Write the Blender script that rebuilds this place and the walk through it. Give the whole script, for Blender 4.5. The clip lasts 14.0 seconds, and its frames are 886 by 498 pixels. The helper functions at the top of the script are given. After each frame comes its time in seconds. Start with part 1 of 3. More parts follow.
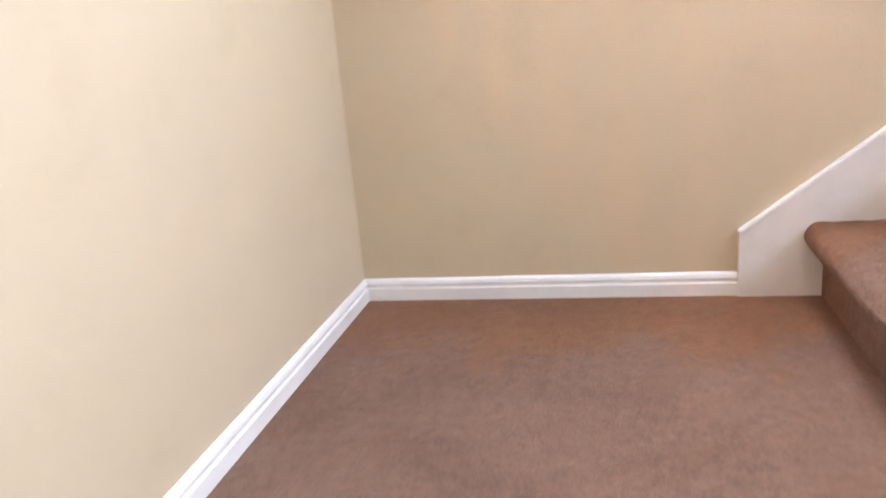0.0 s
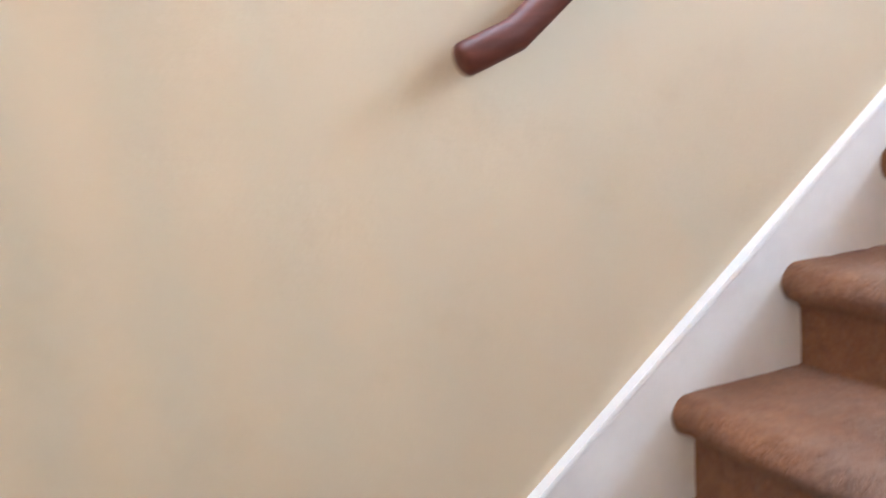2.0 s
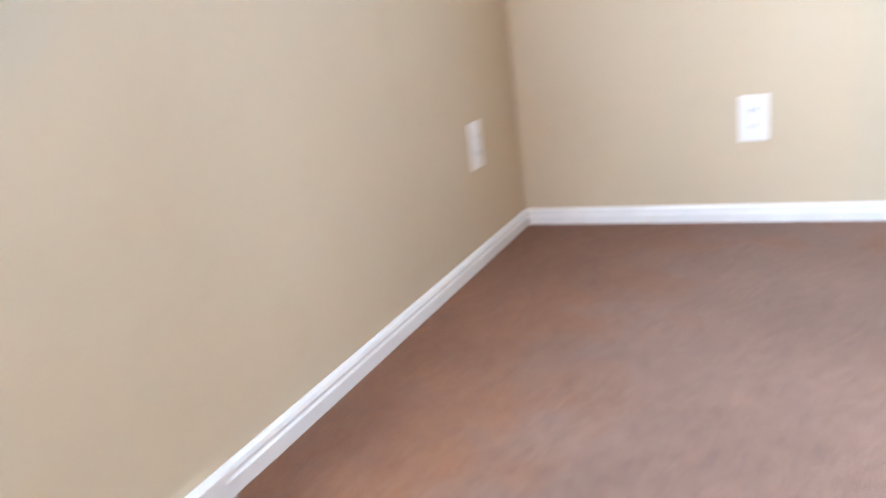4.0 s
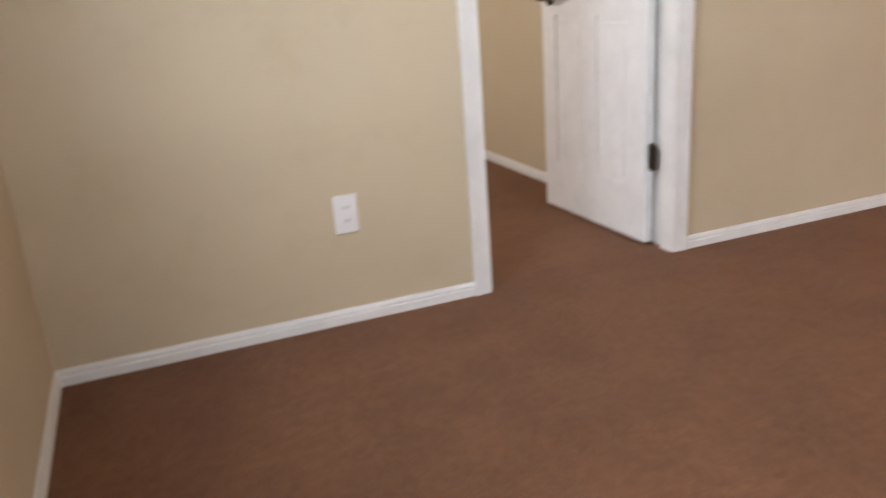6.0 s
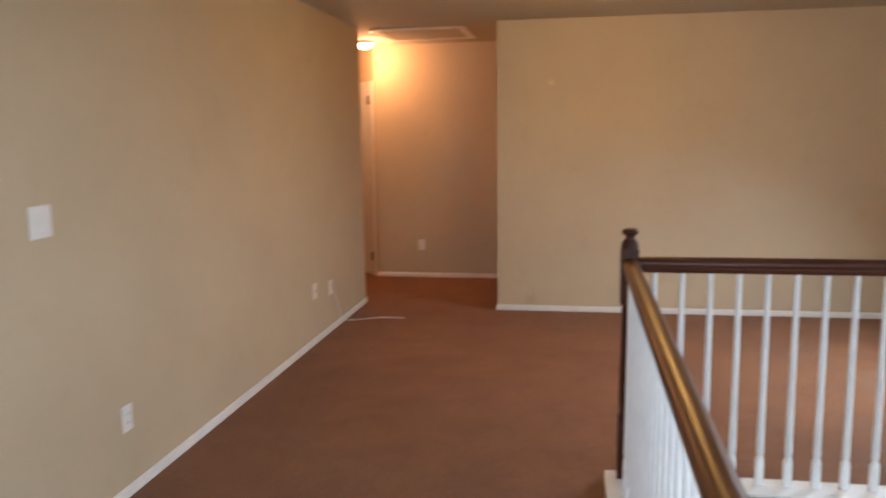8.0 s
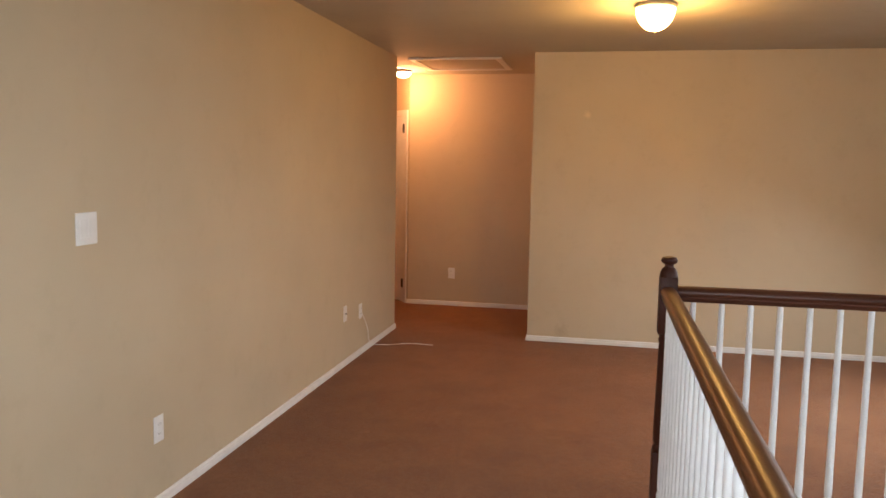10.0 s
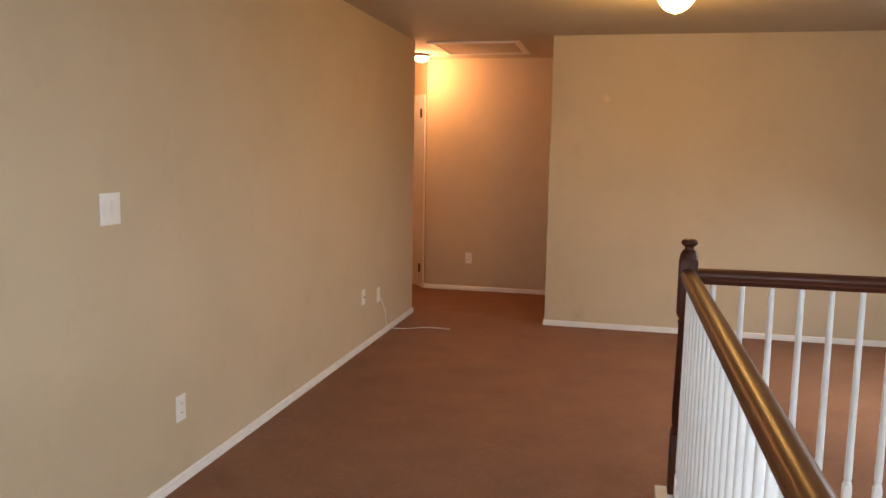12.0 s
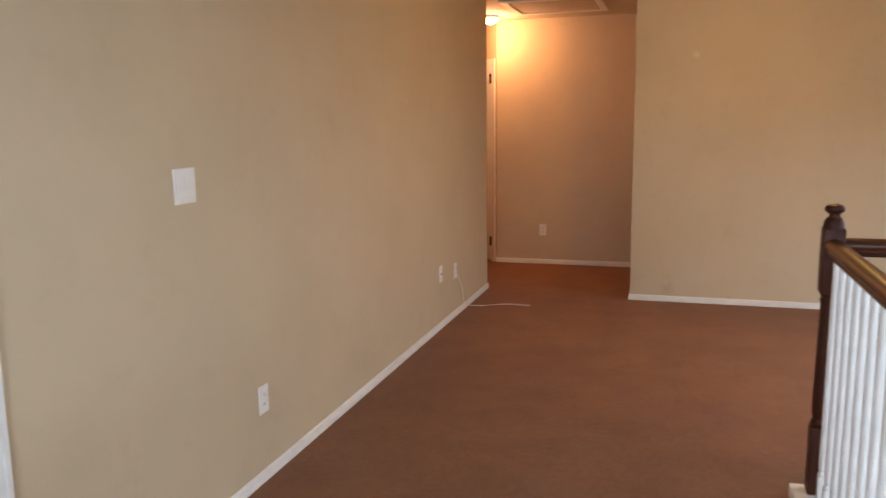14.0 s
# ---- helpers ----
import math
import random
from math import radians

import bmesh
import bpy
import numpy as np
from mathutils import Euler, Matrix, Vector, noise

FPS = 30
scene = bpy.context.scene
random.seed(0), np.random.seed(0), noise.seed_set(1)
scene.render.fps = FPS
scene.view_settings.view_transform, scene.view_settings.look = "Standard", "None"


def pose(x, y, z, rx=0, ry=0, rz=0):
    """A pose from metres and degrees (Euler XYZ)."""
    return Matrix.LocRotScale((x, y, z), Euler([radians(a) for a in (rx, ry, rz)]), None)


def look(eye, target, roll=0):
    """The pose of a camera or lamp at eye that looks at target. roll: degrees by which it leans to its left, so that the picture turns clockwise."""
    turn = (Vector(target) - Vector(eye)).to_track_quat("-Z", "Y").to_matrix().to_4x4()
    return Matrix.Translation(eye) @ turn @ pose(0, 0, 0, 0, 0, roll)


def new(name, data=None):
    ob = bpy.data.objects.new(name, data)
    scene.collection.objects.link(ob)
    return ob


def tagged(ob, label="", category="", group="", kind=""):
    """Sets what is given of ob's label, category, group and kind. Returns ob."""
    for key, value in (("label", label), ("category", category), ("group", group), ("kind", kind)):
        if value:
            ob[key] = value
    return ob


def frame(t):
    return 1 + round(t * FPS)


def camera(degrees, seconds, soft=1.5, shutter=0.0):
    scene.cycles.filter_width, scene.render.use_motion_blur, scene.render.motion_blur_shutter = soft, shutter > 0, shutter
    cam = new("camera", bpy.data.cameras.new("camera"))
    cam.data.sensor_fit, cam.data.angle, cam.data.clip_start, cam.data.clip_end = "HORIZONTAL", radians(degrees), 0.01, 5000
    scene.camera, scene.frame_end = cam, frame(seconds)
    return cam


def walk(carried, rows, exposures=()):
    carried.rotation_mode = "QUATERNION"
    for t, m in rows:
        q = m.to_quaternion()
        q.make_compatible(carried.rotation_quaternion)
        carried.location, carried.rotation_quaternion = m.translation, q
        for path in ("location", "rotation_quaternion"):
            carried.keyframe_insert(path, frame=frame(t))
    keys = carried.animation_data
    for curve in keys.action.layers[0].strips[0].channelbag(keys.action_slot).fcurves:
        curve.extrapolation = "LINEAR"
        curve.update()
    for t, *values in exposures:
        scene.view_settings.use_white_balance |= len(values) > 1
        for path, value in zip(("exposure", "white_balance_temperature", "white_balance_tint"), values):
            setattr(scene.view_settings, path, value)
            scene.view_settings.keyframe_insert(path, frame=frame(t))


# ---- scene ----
cam = camera(59.3, 14.0, soft=1.5, shutter=0.5)
# seconds, eye, target, roll
PATH = [
    (0, (2.102, -0.578, -0.228), (0.225, -1.008, -0.769), -5.2),
    (0.5, (1.820, -0.620, -0.140), (-0.075, -0.892, -0.693), -5.4),
    (1, (1.671, -0.737, -0.222), (-0.297, -0.643, -0.569), -3.4),
    (1.5, (1.411, -0.768, -0.243), (-0.521, -0.301, -0.472), -3.2),
    (2, (1.159, -0.684, -0.1), (-0.663, 0.085, -0.401), -4.6),
    (2.5, (1.022, -0.572, 0.069), (-0.602, 0.536, -0.302), -5.4),
    (3, (0.928, -0.372, 0.24), (-0.428, 1.03, -0.202), -5.1),
    (3.5, (0.863, -0.09, 0.4), (-0.257, 1.477, -0.14), -6.8),
    (3.7, (0.877, -0.018, 0.458), (-0.164, 1.6, -0.085), -7.1),
    (4.3, (0.84, 0.5, 0.7), (0.506, 2.393, 0.149), -6.5),
    (4.8, (0.97, 1.25, 0.85), (1.863, 2.929, 0.232), -5.5),
    (5.3, (1.60, 1.82, 0.885), (3.372, 2.465, 0.217), -4.2),
    (5.8, (2.370, 2.000, 0.888), (4.190, 1.487, 0.247), -4.1),
    (6, (2.393, 1.974, 0.952), (4.166, 1.304, 0.313), -4.2),
    (6.5, (2.545, 1.97, 1.116), (4.041, 0.786, 0.517), -2.5),
    (7, (2.671, 1.998, 1.307), (3.758, 0.402, 0.784), -0.2),
    (7.5, (2.643, 1.964, 1.503), (3.325, 0.137, 1.055), -0.4),
    (8, (2.664, 1.918, 1.532), (2.998, -0.031, 1.236), -0.8),
    (8.2, (2.640, 1.888, 1.549), (2.900, -0.076, 1.280), -1.2),
    (10.3, (2.714, 1.94, 1.473), (3.137, -0.004, 1.262), 1.3),
    (11, (2.708, 1.949, 1.468), (3.15, 0.011, 1.25), 1.5),
    (11.5, (2.714, 1.95, 1.462), (3.153, 0.012, 1.235), 1.4),
    (12, (2.72, 1.944, 1.461), (3.16, 0.008, 1.216), 1.0),
    (12.5, (2.723, 1.93, 1.459), (3.173, -0.001, 1.194), 0.3),
    (13, (2.754, 1.836, 1.448), (3.237, -0.084, 1.167), -0.5),
    (13.5, (2.83, 1.722, 1.427), (3.359, -0.184, 1.132), -0.8),
    (14, (2.972, 1.669, 1.429), (3.545, -0.22, 1.112), -0.7),
]
EXPOSURE = [(0.0, 2.97, 6700, 20), (0.5, 2.86, 6700, 20), (1.5, 2.9, 6350, 16), (2.5, 2.74, 5950, 13), (3.0, 2.66, 5950, 13), (3.7, 2.6, 6000, 13), (5.8, 1.34, 7800, 18), (6.5, 1.18, 7400, 16), (7.0, 1.32, 7350, 14), (7.5, 1.22, 8000, 16), (8.0, 1.08, 6850, 11), (8.2, 0.85, 6650, 10), (10.3, 1.16, 7700, 14), (12.5, 1.04, 7650, 14), (13.5, 0.98, 7200, 13), (14.0, 1.14, 7150, 13)]
walk(cam, [(t, look(e, g, r)) for t, e, g, r in PATH], EXPOSURE)

# ---- light ----
world = bpy.data.worlds.new("sky")
world.use_nodes = True
scene.world = world
wn = world.node_tree
sky = wn.nodes.new("ShaderNodeTexSky")
sky.sky_type, sky.sun_disc = "NISHITA", False
sky.sun_elevation, sky.sun_rotation = radians(53), radians(184)
wn.links.new(sky.outputs[0], wn.nodes["Background"].inputs[0])
wn.nodes["Background"].inputs[1].default_value = 0.12

WINDOW_WATTS, TWIN_WATTS, STAIR_WINDOW_WATTS, LOFT_WINDOW_WATTS, BED_WATTS = 12, 7, 28, 26, 12
ROOM_LAMP_WATTS, HALL_LAMP_WATTS = 15, 14


def lamp(name, kind, m, watts, colour, **more):
    data = bpy.data.lights.new(name, kind)
    data.energy, data.color = watts, colour
    for key, value in more.items():
        if key == "size":
            data.size = value
        if key == "size_y":
            data.size_y = value
        if key == "spread":
            data.spread = value
        if key == "radius":
            data.shadow_soft_size = value
    if kind == "AREA":
        data.shape = "RECTANGLE"
    ob = new(name, data)
    ob.matrix_world = m
    return ob


sun = lamp("sun", "SUN", look((0, 0, 10), (-0.4, 6, 2)), 3.0, (1.0, 0.94, 0.85))
sun.data.angle = radians(0.5)

# ---- plan (metres) ----
XW, XE, YN, YS = 0.165, 4.55, 2.30, -4.70      # faces of the loft walls
CEIL, DOWN = 2.44, -3.2
HX, HY = 3.32, -6.17                            # hall: west face, back face
LONG_END = -4.86
RAIL_X, RAIL_Y, RAIL_N = 2.44, -1.34, 1.42      # railing round the stairwell
RISE, GO, STEPS = 0.185, 0.2415, 5
LAND = -RISE * STEPS
RISER1 = -0.096
TOP_Y = RISER1 + GO * (STEPS - 1)               # riser of the top step
TOP_GO = 0.27                                   # carpeted edge of the upper floor
WELL_S, WELL_E = -1.25, 2.38
FLIGHT_E = 1.26
WIN = (2.95, 3.93, 0.83, 2.13)
WIN_B = (0.98, 1.96, 0.83, 2.13)                # twin window nearer the stairs
WIN_W = (-0.60, 1.00, 1.22, 2.16)                # high window in the west wall over the stairs
WIN_S = (-3.55, -2.45, 0.83, 2.13)               # window in the west wall beyond the stairwell
DOOR = (0.30, 1.00, 2.03)

for (x0, x1, z0, z1), watts in ((WIN, WINDOW_WATTS), (WIN_B, TWIN_WATTS)):
    lamp("window_daylight", "AREA", look(((x0 + x1) / 2, YN + 0.12, (z0 + z1) / 2), ((x0 + x1) / 2, 0, (z0 + z1) / 2 - 1.30)),
         watts, (0.65, 0.81, 1.0), size=x1 - x0 - 0.12, size_y=z1 - z0 - 0.12, spread=radians(145))
for name, (y0, y1, z0, z1), watts, drop, north in (("stair_window_daylight", WIN_W, STAIR_WINDOW_WATTS, 3.6, 1.7), ("loft_window_daylight", WIN_S, LOFT_WINDOW_WATTS, 5.5, 0.6)):
    lamp(name, "AREA", look((XW - 0.10, (y0 + y1) / 2, (z0 + z1) / 2), (3.1, (y0 + y1) / 2 + north, (z0 + z1) / 2 - drop)),
         watts, (0.65, 0.81, 1.0), size=y1 - y0 - 0.12, size_y=z1 - z0 - 0.12, spread=radians(145))
lamp("bedroom_daylight", "AREA", look((5.95, YN + 0.07, 1.45), (5.95, 0, 1.3)), BED_WATTS, (0.88, 0.94, 1.0), size=1.05, size_y=1.15)
ROOM_LAMP, HALL_LAMP = (2.46, -2.86), (4.74, -5.80)
lamp("room_lamp_light", "POINT", pose(ROOM_LAMP[0], ROOM_LAMP[1], CEIL - 0.22), ROOM_LAMP_WATTS, (1.0, 0.55, 0.18), radius=0.07)
lamp("hall_lamp_light", "POINT", pose(HALL_LAMP[0], HALL_LAMP[1], CEIL - 0.15), HALL_LAMP_WATTS, (1.0, 0.44, 0.20), radius=0.06)


# ---- materials ----
def material(name, colour, rough=0.6, metal=0.0):
    mat = bpy.data.materials.new(name)
    mat.use_nodes = True
    shader = mat.node_tree.nodes["Principled BSDF"]
    shader.inputs["Base Color"].default_value = (*colour, 1)
    shader.inputs["Roughness"].default_value = rough
    shader.inputs["Metallic"].default_value = metal
    return mat, mat.node_tree, shader


def coords(tree, scale=(1, 1, 1)):
    geo = tree.nodes.new("ShaderNodeNewGeometry")
    mapping = tree.nodes.new("ShaderNodeMapping")
    mapping.inputs["Scale"].default_value = scale
    tree.links.new(geo.outputs["Position"], mapping.inputs["Vector"])
    return mapping.outputs["Vector"]


def noise_at(tree, vector, scale, detail=3.0, rough=0.55):
    node = tree.nodes.new("ShaderNodeTexNoise")
    node.inputs["Scale"].default_value, node.inputs["Detail"].default_value = scale, detail
    node.inputs["Roughness"].default_value = rough
    tree.links.new(vector, node.inputs["Vector"])
    return node.outputs["Fac"]


def ramp(tree, fac, stops):
    node = tree.nodes.new("ShaderNodeValToRGB")
    while len(node.color_ramp.elements) < len(stops):
        node.color_ramp.elements.new(0.5)
    for element, (at, colour) in zip(node.color_ramp.elements, stops):
        element.position, element.color = at, (*colour, 1)
    tree.links.new(fac, node.inputs["Fac"])
    return node.outputs["Color"]


def mix(tree, kind, a, b, fac=1.0):
    node = tree.nodes.new("ShaderNodeMix")
    node.data_type, node.blend_type = "RGBA", kind
    node.inputs[0].default_value = fac
    tree.links.new(a, node.inputs[6])
    tree.links.new(b, node.inputs[7])
    return node.outputs[2]


def bump(tree, shader, height, strength, distance):
    node = tree.nodes.new("ShaderNodeBump")
    node.inputs["Strength"].default_value, node.inputs["Distance"].default_value = strength, distance
    tree.links.new(height, node.inputs["Height"])
    tree.links.new(node.outputs["Normal"], shader.inputs["Normal"])


def add(tree, a, b, wa=1.0, wb=1.0):
    parts = []
    for value, weight in ((a, wa), (b, wb)):
        node = tree.nodes.new("ShaderNodeMath")
        node.operation = "MULTIPLY"
        node.inputs[1].default_value = weight
        tree.links.new(value, node.inputs[0])
        parts.append(node.outputs[0])
    node = tree.nodes.new("ShaderNodeMath")
    tree.links.new(parts[0], node.inputs[0])
    tree.links.new(parts[1], node.inputs[1])
    return node.outputs[0]


def shade(c, k):
    return tuple(v * k for v in c)


def paint(name, colour, texture=0.35, rough=0.62, stains=()):
    """Rolled wall paint over orange-peel plaster, faintly scuffed."""
    mat, tree, shader = material(name, colour, rough)
    p = coords(tree)
    broad = ramp(tree, noise_at(tree, p, 1.3, 4), [(0.25, shade(colour, 0.93)), (0.75, shade(colour, 1.05))])
    scuff = ramp(tree, noise_at(tree, p, 6.0, 6, 0.7), [(0.30, (0.93, 0.92, 0.90)), (0.46, (1, 1, 1))])
    tone = mix(tree, "MULTIPLY", broad, scuff, 0.7)
    for at, size, dark in stains:
        far = tree.nodes.new("ShaderNodeVectorMath")
        far.operation = "DISTANCE"
        far.inputs[1].default_value = at
        tree.links.new(p, far.inputs[0])
        edge = add(tree, far.outputs["Value"], noise_at(tree, p, 22, 4), 1.0 / size, 0.9)
        tone = mix(tree, "MULTIPLY", tone, ramp(tree, edge, [(0.55, (dark, dark * 0.97, dark * 0.94)), (1.0, (1, 1, 1))]), 1.0)
    tree.links.new(tone, shader.inputs["Base Color"])
    bump(tree, shader, add(tree, noise_at(tree, p, 190, 2), noise_at(tree, p, 45, 2), 0.7, 0.5), texture, 0.002)
    return mat


def trim_paint(name, colour, rough=0.32):
    mat, tree, shader = material(name, colour, rough)
    p = coords(tree)
    tone = ramp(tree, noise_at(tree, p, 9, 5, 0.65), [(0.3, shade(colour, 0.9)), (0.6, colour)])
    tree.links.new(tone, shader.inputs["Base Color"])
    bump(tree, shader, noise_at(tree, p, 60, 3), 0.08, 0.002)
    return mat


def carpet(name, colour):
    """Cut-pile carpet: fine tufts, brushed patches and painted-in patches of daylight."""
    mat, tree, shader = material(name, colour, 0.7)
    p = coords(tree)
    tufts = ramp(tree, noise_at(tree, p, 150, 5, 0.75), [(0.3, shade(colour, 0.66)), (0.7, shade(colour, 1.32))])
    clumps = ramp(tree, noise_at(tree, p, 38, 4, 0.65), [(0.32, (0.83, 0.81, 0.80)), (0.68, (1.16, 1.18, 1.20))])
    brushed = ramp(tree, noise_at(tree, coords(tree, (1.0, 0.7, 1.0)), 12, 4, 0.6), [(0.3, (0.92, 0.91, 0.90)), (0.7, (1.08, 1.09, 1.10))])
    patches = ramp(tree, noise_at(tree, p, 3.4, 3, 0.5), [(0.32, (0.87, 0.85, 0.84)), (0.5, (0.98, 0.98, 0.98)), (0.68, (1.07, 1.09, 1.12))])
    wear = ramp(tree, noise_at(tree, p, 1.0, 3), [(0.3, (0.90, 0.89, 0.88)), (0.7, (1.07, 1.07, 1.07))])
    tone = mix(tree, "MULTIPLY", mix(tree, "MULTIPLY", mix(tree, "MULTIPLY", mix(tree, "MULTIPLY", tufts, clumps), brushed), patches), wear)
    # cool daylight put into the colour, greying the stairs' middle and two loft patches
    for at, stretch, size, skylit, reach in (((0.95, 0.3, -0.4), (1, 0.22, 0.1), 1.0, (0.93, 1.23, 1.92), (0.80, 1.60)),
                                           ((3.2, -0.45, 0), (1, 0.8, 1), 0.75, (1.18, 1.40, 1.80), (0.50, 1.5)),
                                           ((0.80, -2.95, 0), (1, 0.8, 1), 0.45, (1.15, 1.45, 2.10), (0.50, 1.6))):
        q = tree.nodes.new("ShaderNodeVectorMath")
        q.operation = "SUBTRACT"
        q.inputs[1].default_value = at
        tree.links.new(p, q.inputs[0])
        scaled = tree.nodes.new("ShaderNodeVectorMath")
        scaled.operation = "MULTIPLY"
        scaled.inputs[1].default_value = stretch
        tree.links.new(q.outputs["Vector"], scaled.inputs[0])
        far = tree.nodes.new("ShaderNodeVectorMath")
        far.operation = "LENGTH"
        tree.links.new(scaled.outputs["Vector"], far.inputs[0])
        edge = add(tree, far.outputs["Value"], noise_at(tree, p, 6, 4, 0.6), 1.0 / size, 0.8)
        tone = mix(tree, "MULTIPLY", tone, ramp(tree, edge, [(reach[0], skylit), (reach[1], (1, 1, 1))]), 1.0)
    tree.links.new(tone, shader.inputs["Base Color"])
    shader.inputs["Sheen Weight"].default_value = 0.11
    shader.inputs["Sheen Roughness"].default_value = 0.45
    shader.inputs["Specular IOR Level"].default_value = 0.25
    bump(tree, shader, add(tree, noise_at(tree, p, 150, 4, 0.75), noise_at(tree, p, 34, 4), 0.9, 0.55), 1.0, 0.011)
    return mat


def varnished(name, colour, rough=0.32, grain=(2.0, 40.0, 40.0), coat=0.08, gloss=0.5):
    mat, tree, shader = material(name, colour, rough)
    coord = tree.nodes.new("ShaderNodeTexCoord")
    mapping = tree.nodes.new("ShaderNodeMapping")
    mapping.inputs["Scale"].default_value = grain
    tree.links.new(coord.outputs["Object"], mapping.inputs["Vector"])
    p = mapping.outputs["Vector"]
    tone = ramp(tree, noise_at(tree, p, 1.6, 6, 0.65), [(0.28, shade(colour, 0.55)), (0.55, colour), (0.78, shade(colour, 1.35))])
    tree.links.new(tone, shader.inputs["Base Color"])
    shader.inputs["Coat Weight"].default_value = coat
    shader.inputs["Specular IOR Level"].default_value = gloss
    shader.inputs["Coat Roughness"].default_value = 0.15
    bump(tree, shader, noise_at(tree, p, 3, 3), 0.05, 0.002)
    return mat


def metal(name, colour, rough):
    mat, tree, shader = material(name, colour, rough, 1.0)
    p = coords(tree)
    tree.links.new(ramp(tree, noise_at(tree, p, 80, 3), [(0.3, shade(colour, 0.7)), (0.7, colour)]), shader.inputs["Base Color"])
    return mat


def glowing(name, colour, strength):
    mat, tree, shader = material(name, (0.9, 0.88, 0.82), 0.3)
    shader.inputs["Emission Color"].default_value = (*colour, 1)
    shader.inputs["Emission Strength"].default_value = strength
    return mat


TAN = paint("tan_wall_paint", (0.555, 0.453, 0.315), stains=[((3.03, -4.70, 0.10), 0.13, 0.86), ((2.87, -4.70, 1.93), 0.07, 1.25)])
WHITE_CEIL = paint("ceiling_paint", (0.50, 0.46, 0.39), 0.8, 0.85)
WHITE = trim_paint("white_trim_paint", (0.78, 0.77, 0.75))
# trim white raised and cooled, window light on the balusters put into the paint
BALUSTER_WINDOWLIT = trim_paint("white_trim_windowlit", (0.90, 0.91, 0.92))
DOOR_WHITE = trim_paint("white_door_paint", (0.80, 0.80, 0.80), 0.38)
CARPET = carpet("brown_carpet", (0.258, 0.101, 0.039))
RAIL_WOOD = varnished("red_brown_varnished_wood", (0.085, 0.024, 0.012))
# same rail wood made lighter and golden, window sheen put into its colour
RAIL_WOOD_SHEEN_Y = varnished("red_brown_varnished_wood_sheen_along", (0.112, 0.040, 0.016), 0.33, (40.0, 2.0, 40.0), 0.0, 0.30)
WALL_RAIL_WOOD = varnished("handled_red_brown_wood", (0.110, 0.030, 0.019), 0.5, (40.0, 2.0, 40.0), 0.0, 0.30)
NEWEL_WOOD = varnished("dark_newel_wood", (0.066, 0.019, 0.011), 0.45, (40.0, 40.0, 2.0), 0.0, 0.22)
BRONZE = metal("dark_bronze", (0.10, 0.085, 0.07), 0.38)
STEEL = metal("dull_steel", (0.35, 0.35, 0.35), 0.35)
PLASTIC = trim_paint("white_plastic", (0.83, 0.82, 0.80), 0.35)
DARK = material("grey_slot", (0.22, 0.21, 0.20), 0.7)[0]
GLOW_ROOM = glowing("lit_frosted_glass", (1.0, 0.66, 0.24), 9.0)
GLOW_HALL = glowing("lit_frosted_glass_hall", (1.0, 0.72, 0.42), 9.0)
ROSETTE = trim_paint("dull_grey_metal_paint", (0.40, 0.38, 0.31), 0.8)
TAPE = trim_paint("brown_paper", (0.22, 0.14, 0.11), 0.7)
GLASS = bpy.data.materials.new("window_glass")
GLASS.use_nodes = True
gs = GLASS.node_tree.nodes["Principled BSDF"]
gs.inputs["Transmission Weight"].default_value, gs.inputs["Roughness"].default_value, gs.inputs["IOR"].default_value = 1.0, 0.0, 1.45
GRASS = paint("lawn_green", (0.07, 0.10, 0.04), 0.9, 0.95)


# ---- shape helpers ----
def box(bm, x0, x1, y0, y1, z0, z1, bevel=0.0):
    m = Matrix.Translation(((x0 + x1) / 2, (y0 + y1) / 2, (z0 + z1) / 2)) @ Matrix.Diagonal((x1 - x0, y1 - y0, z1 - z0, 1))
    made = bmesh.ops.create_cube(bm, size=1, matrix=m)["verts"]
    if bevel:
        edges = list({e for v in made for e in v.link_edges})
        bmesh.ops.bevel(bm, geom=edges, offset=bevel, segments=2, affect="EDGES", profile=0.5)


def prism(bm, outline, along):
    """A solid from a closed outline of 3D points moved by the vector along."""
    a = [bm.verts.new(p) for p in outline]
    b = [bm.verts.new(Vector(p) + Vector(along)) for p in outline]
    bm.faces.new(a)
    bm.faces.new(b[::-1])
    n = len(a)
    for i in range(n):
        bm.faces.new((a[i], b[i], b[(i + 1) % n], a[(i + 1) % n]))


def lathe(bm, outline, segments=24, centre=(0, 0, 0), square=False):
    """A turned solid from rows of radius and height."""
    rings = []
    for r, z in outline:
        rings.append([bm.verts.new((centre[0] + r * math.cos(2 * math.pi * (k + 0.5) / segments), centre[1] + r * math.sin(2 * math.pi * (k + 0.5) / segments), centre[2] + z))
                      for k in range(segments)])
    for lo, hi in zip(rings, rings[1:]):
        for k in range(segments):
            bm.faces.new((lo[k], lo[(k + 1) % segments], hi[(k + 1) % segments], hi[k]))
    bm.faces.new(rings[0][::-1])
    bm.faces.new(rings[-1])


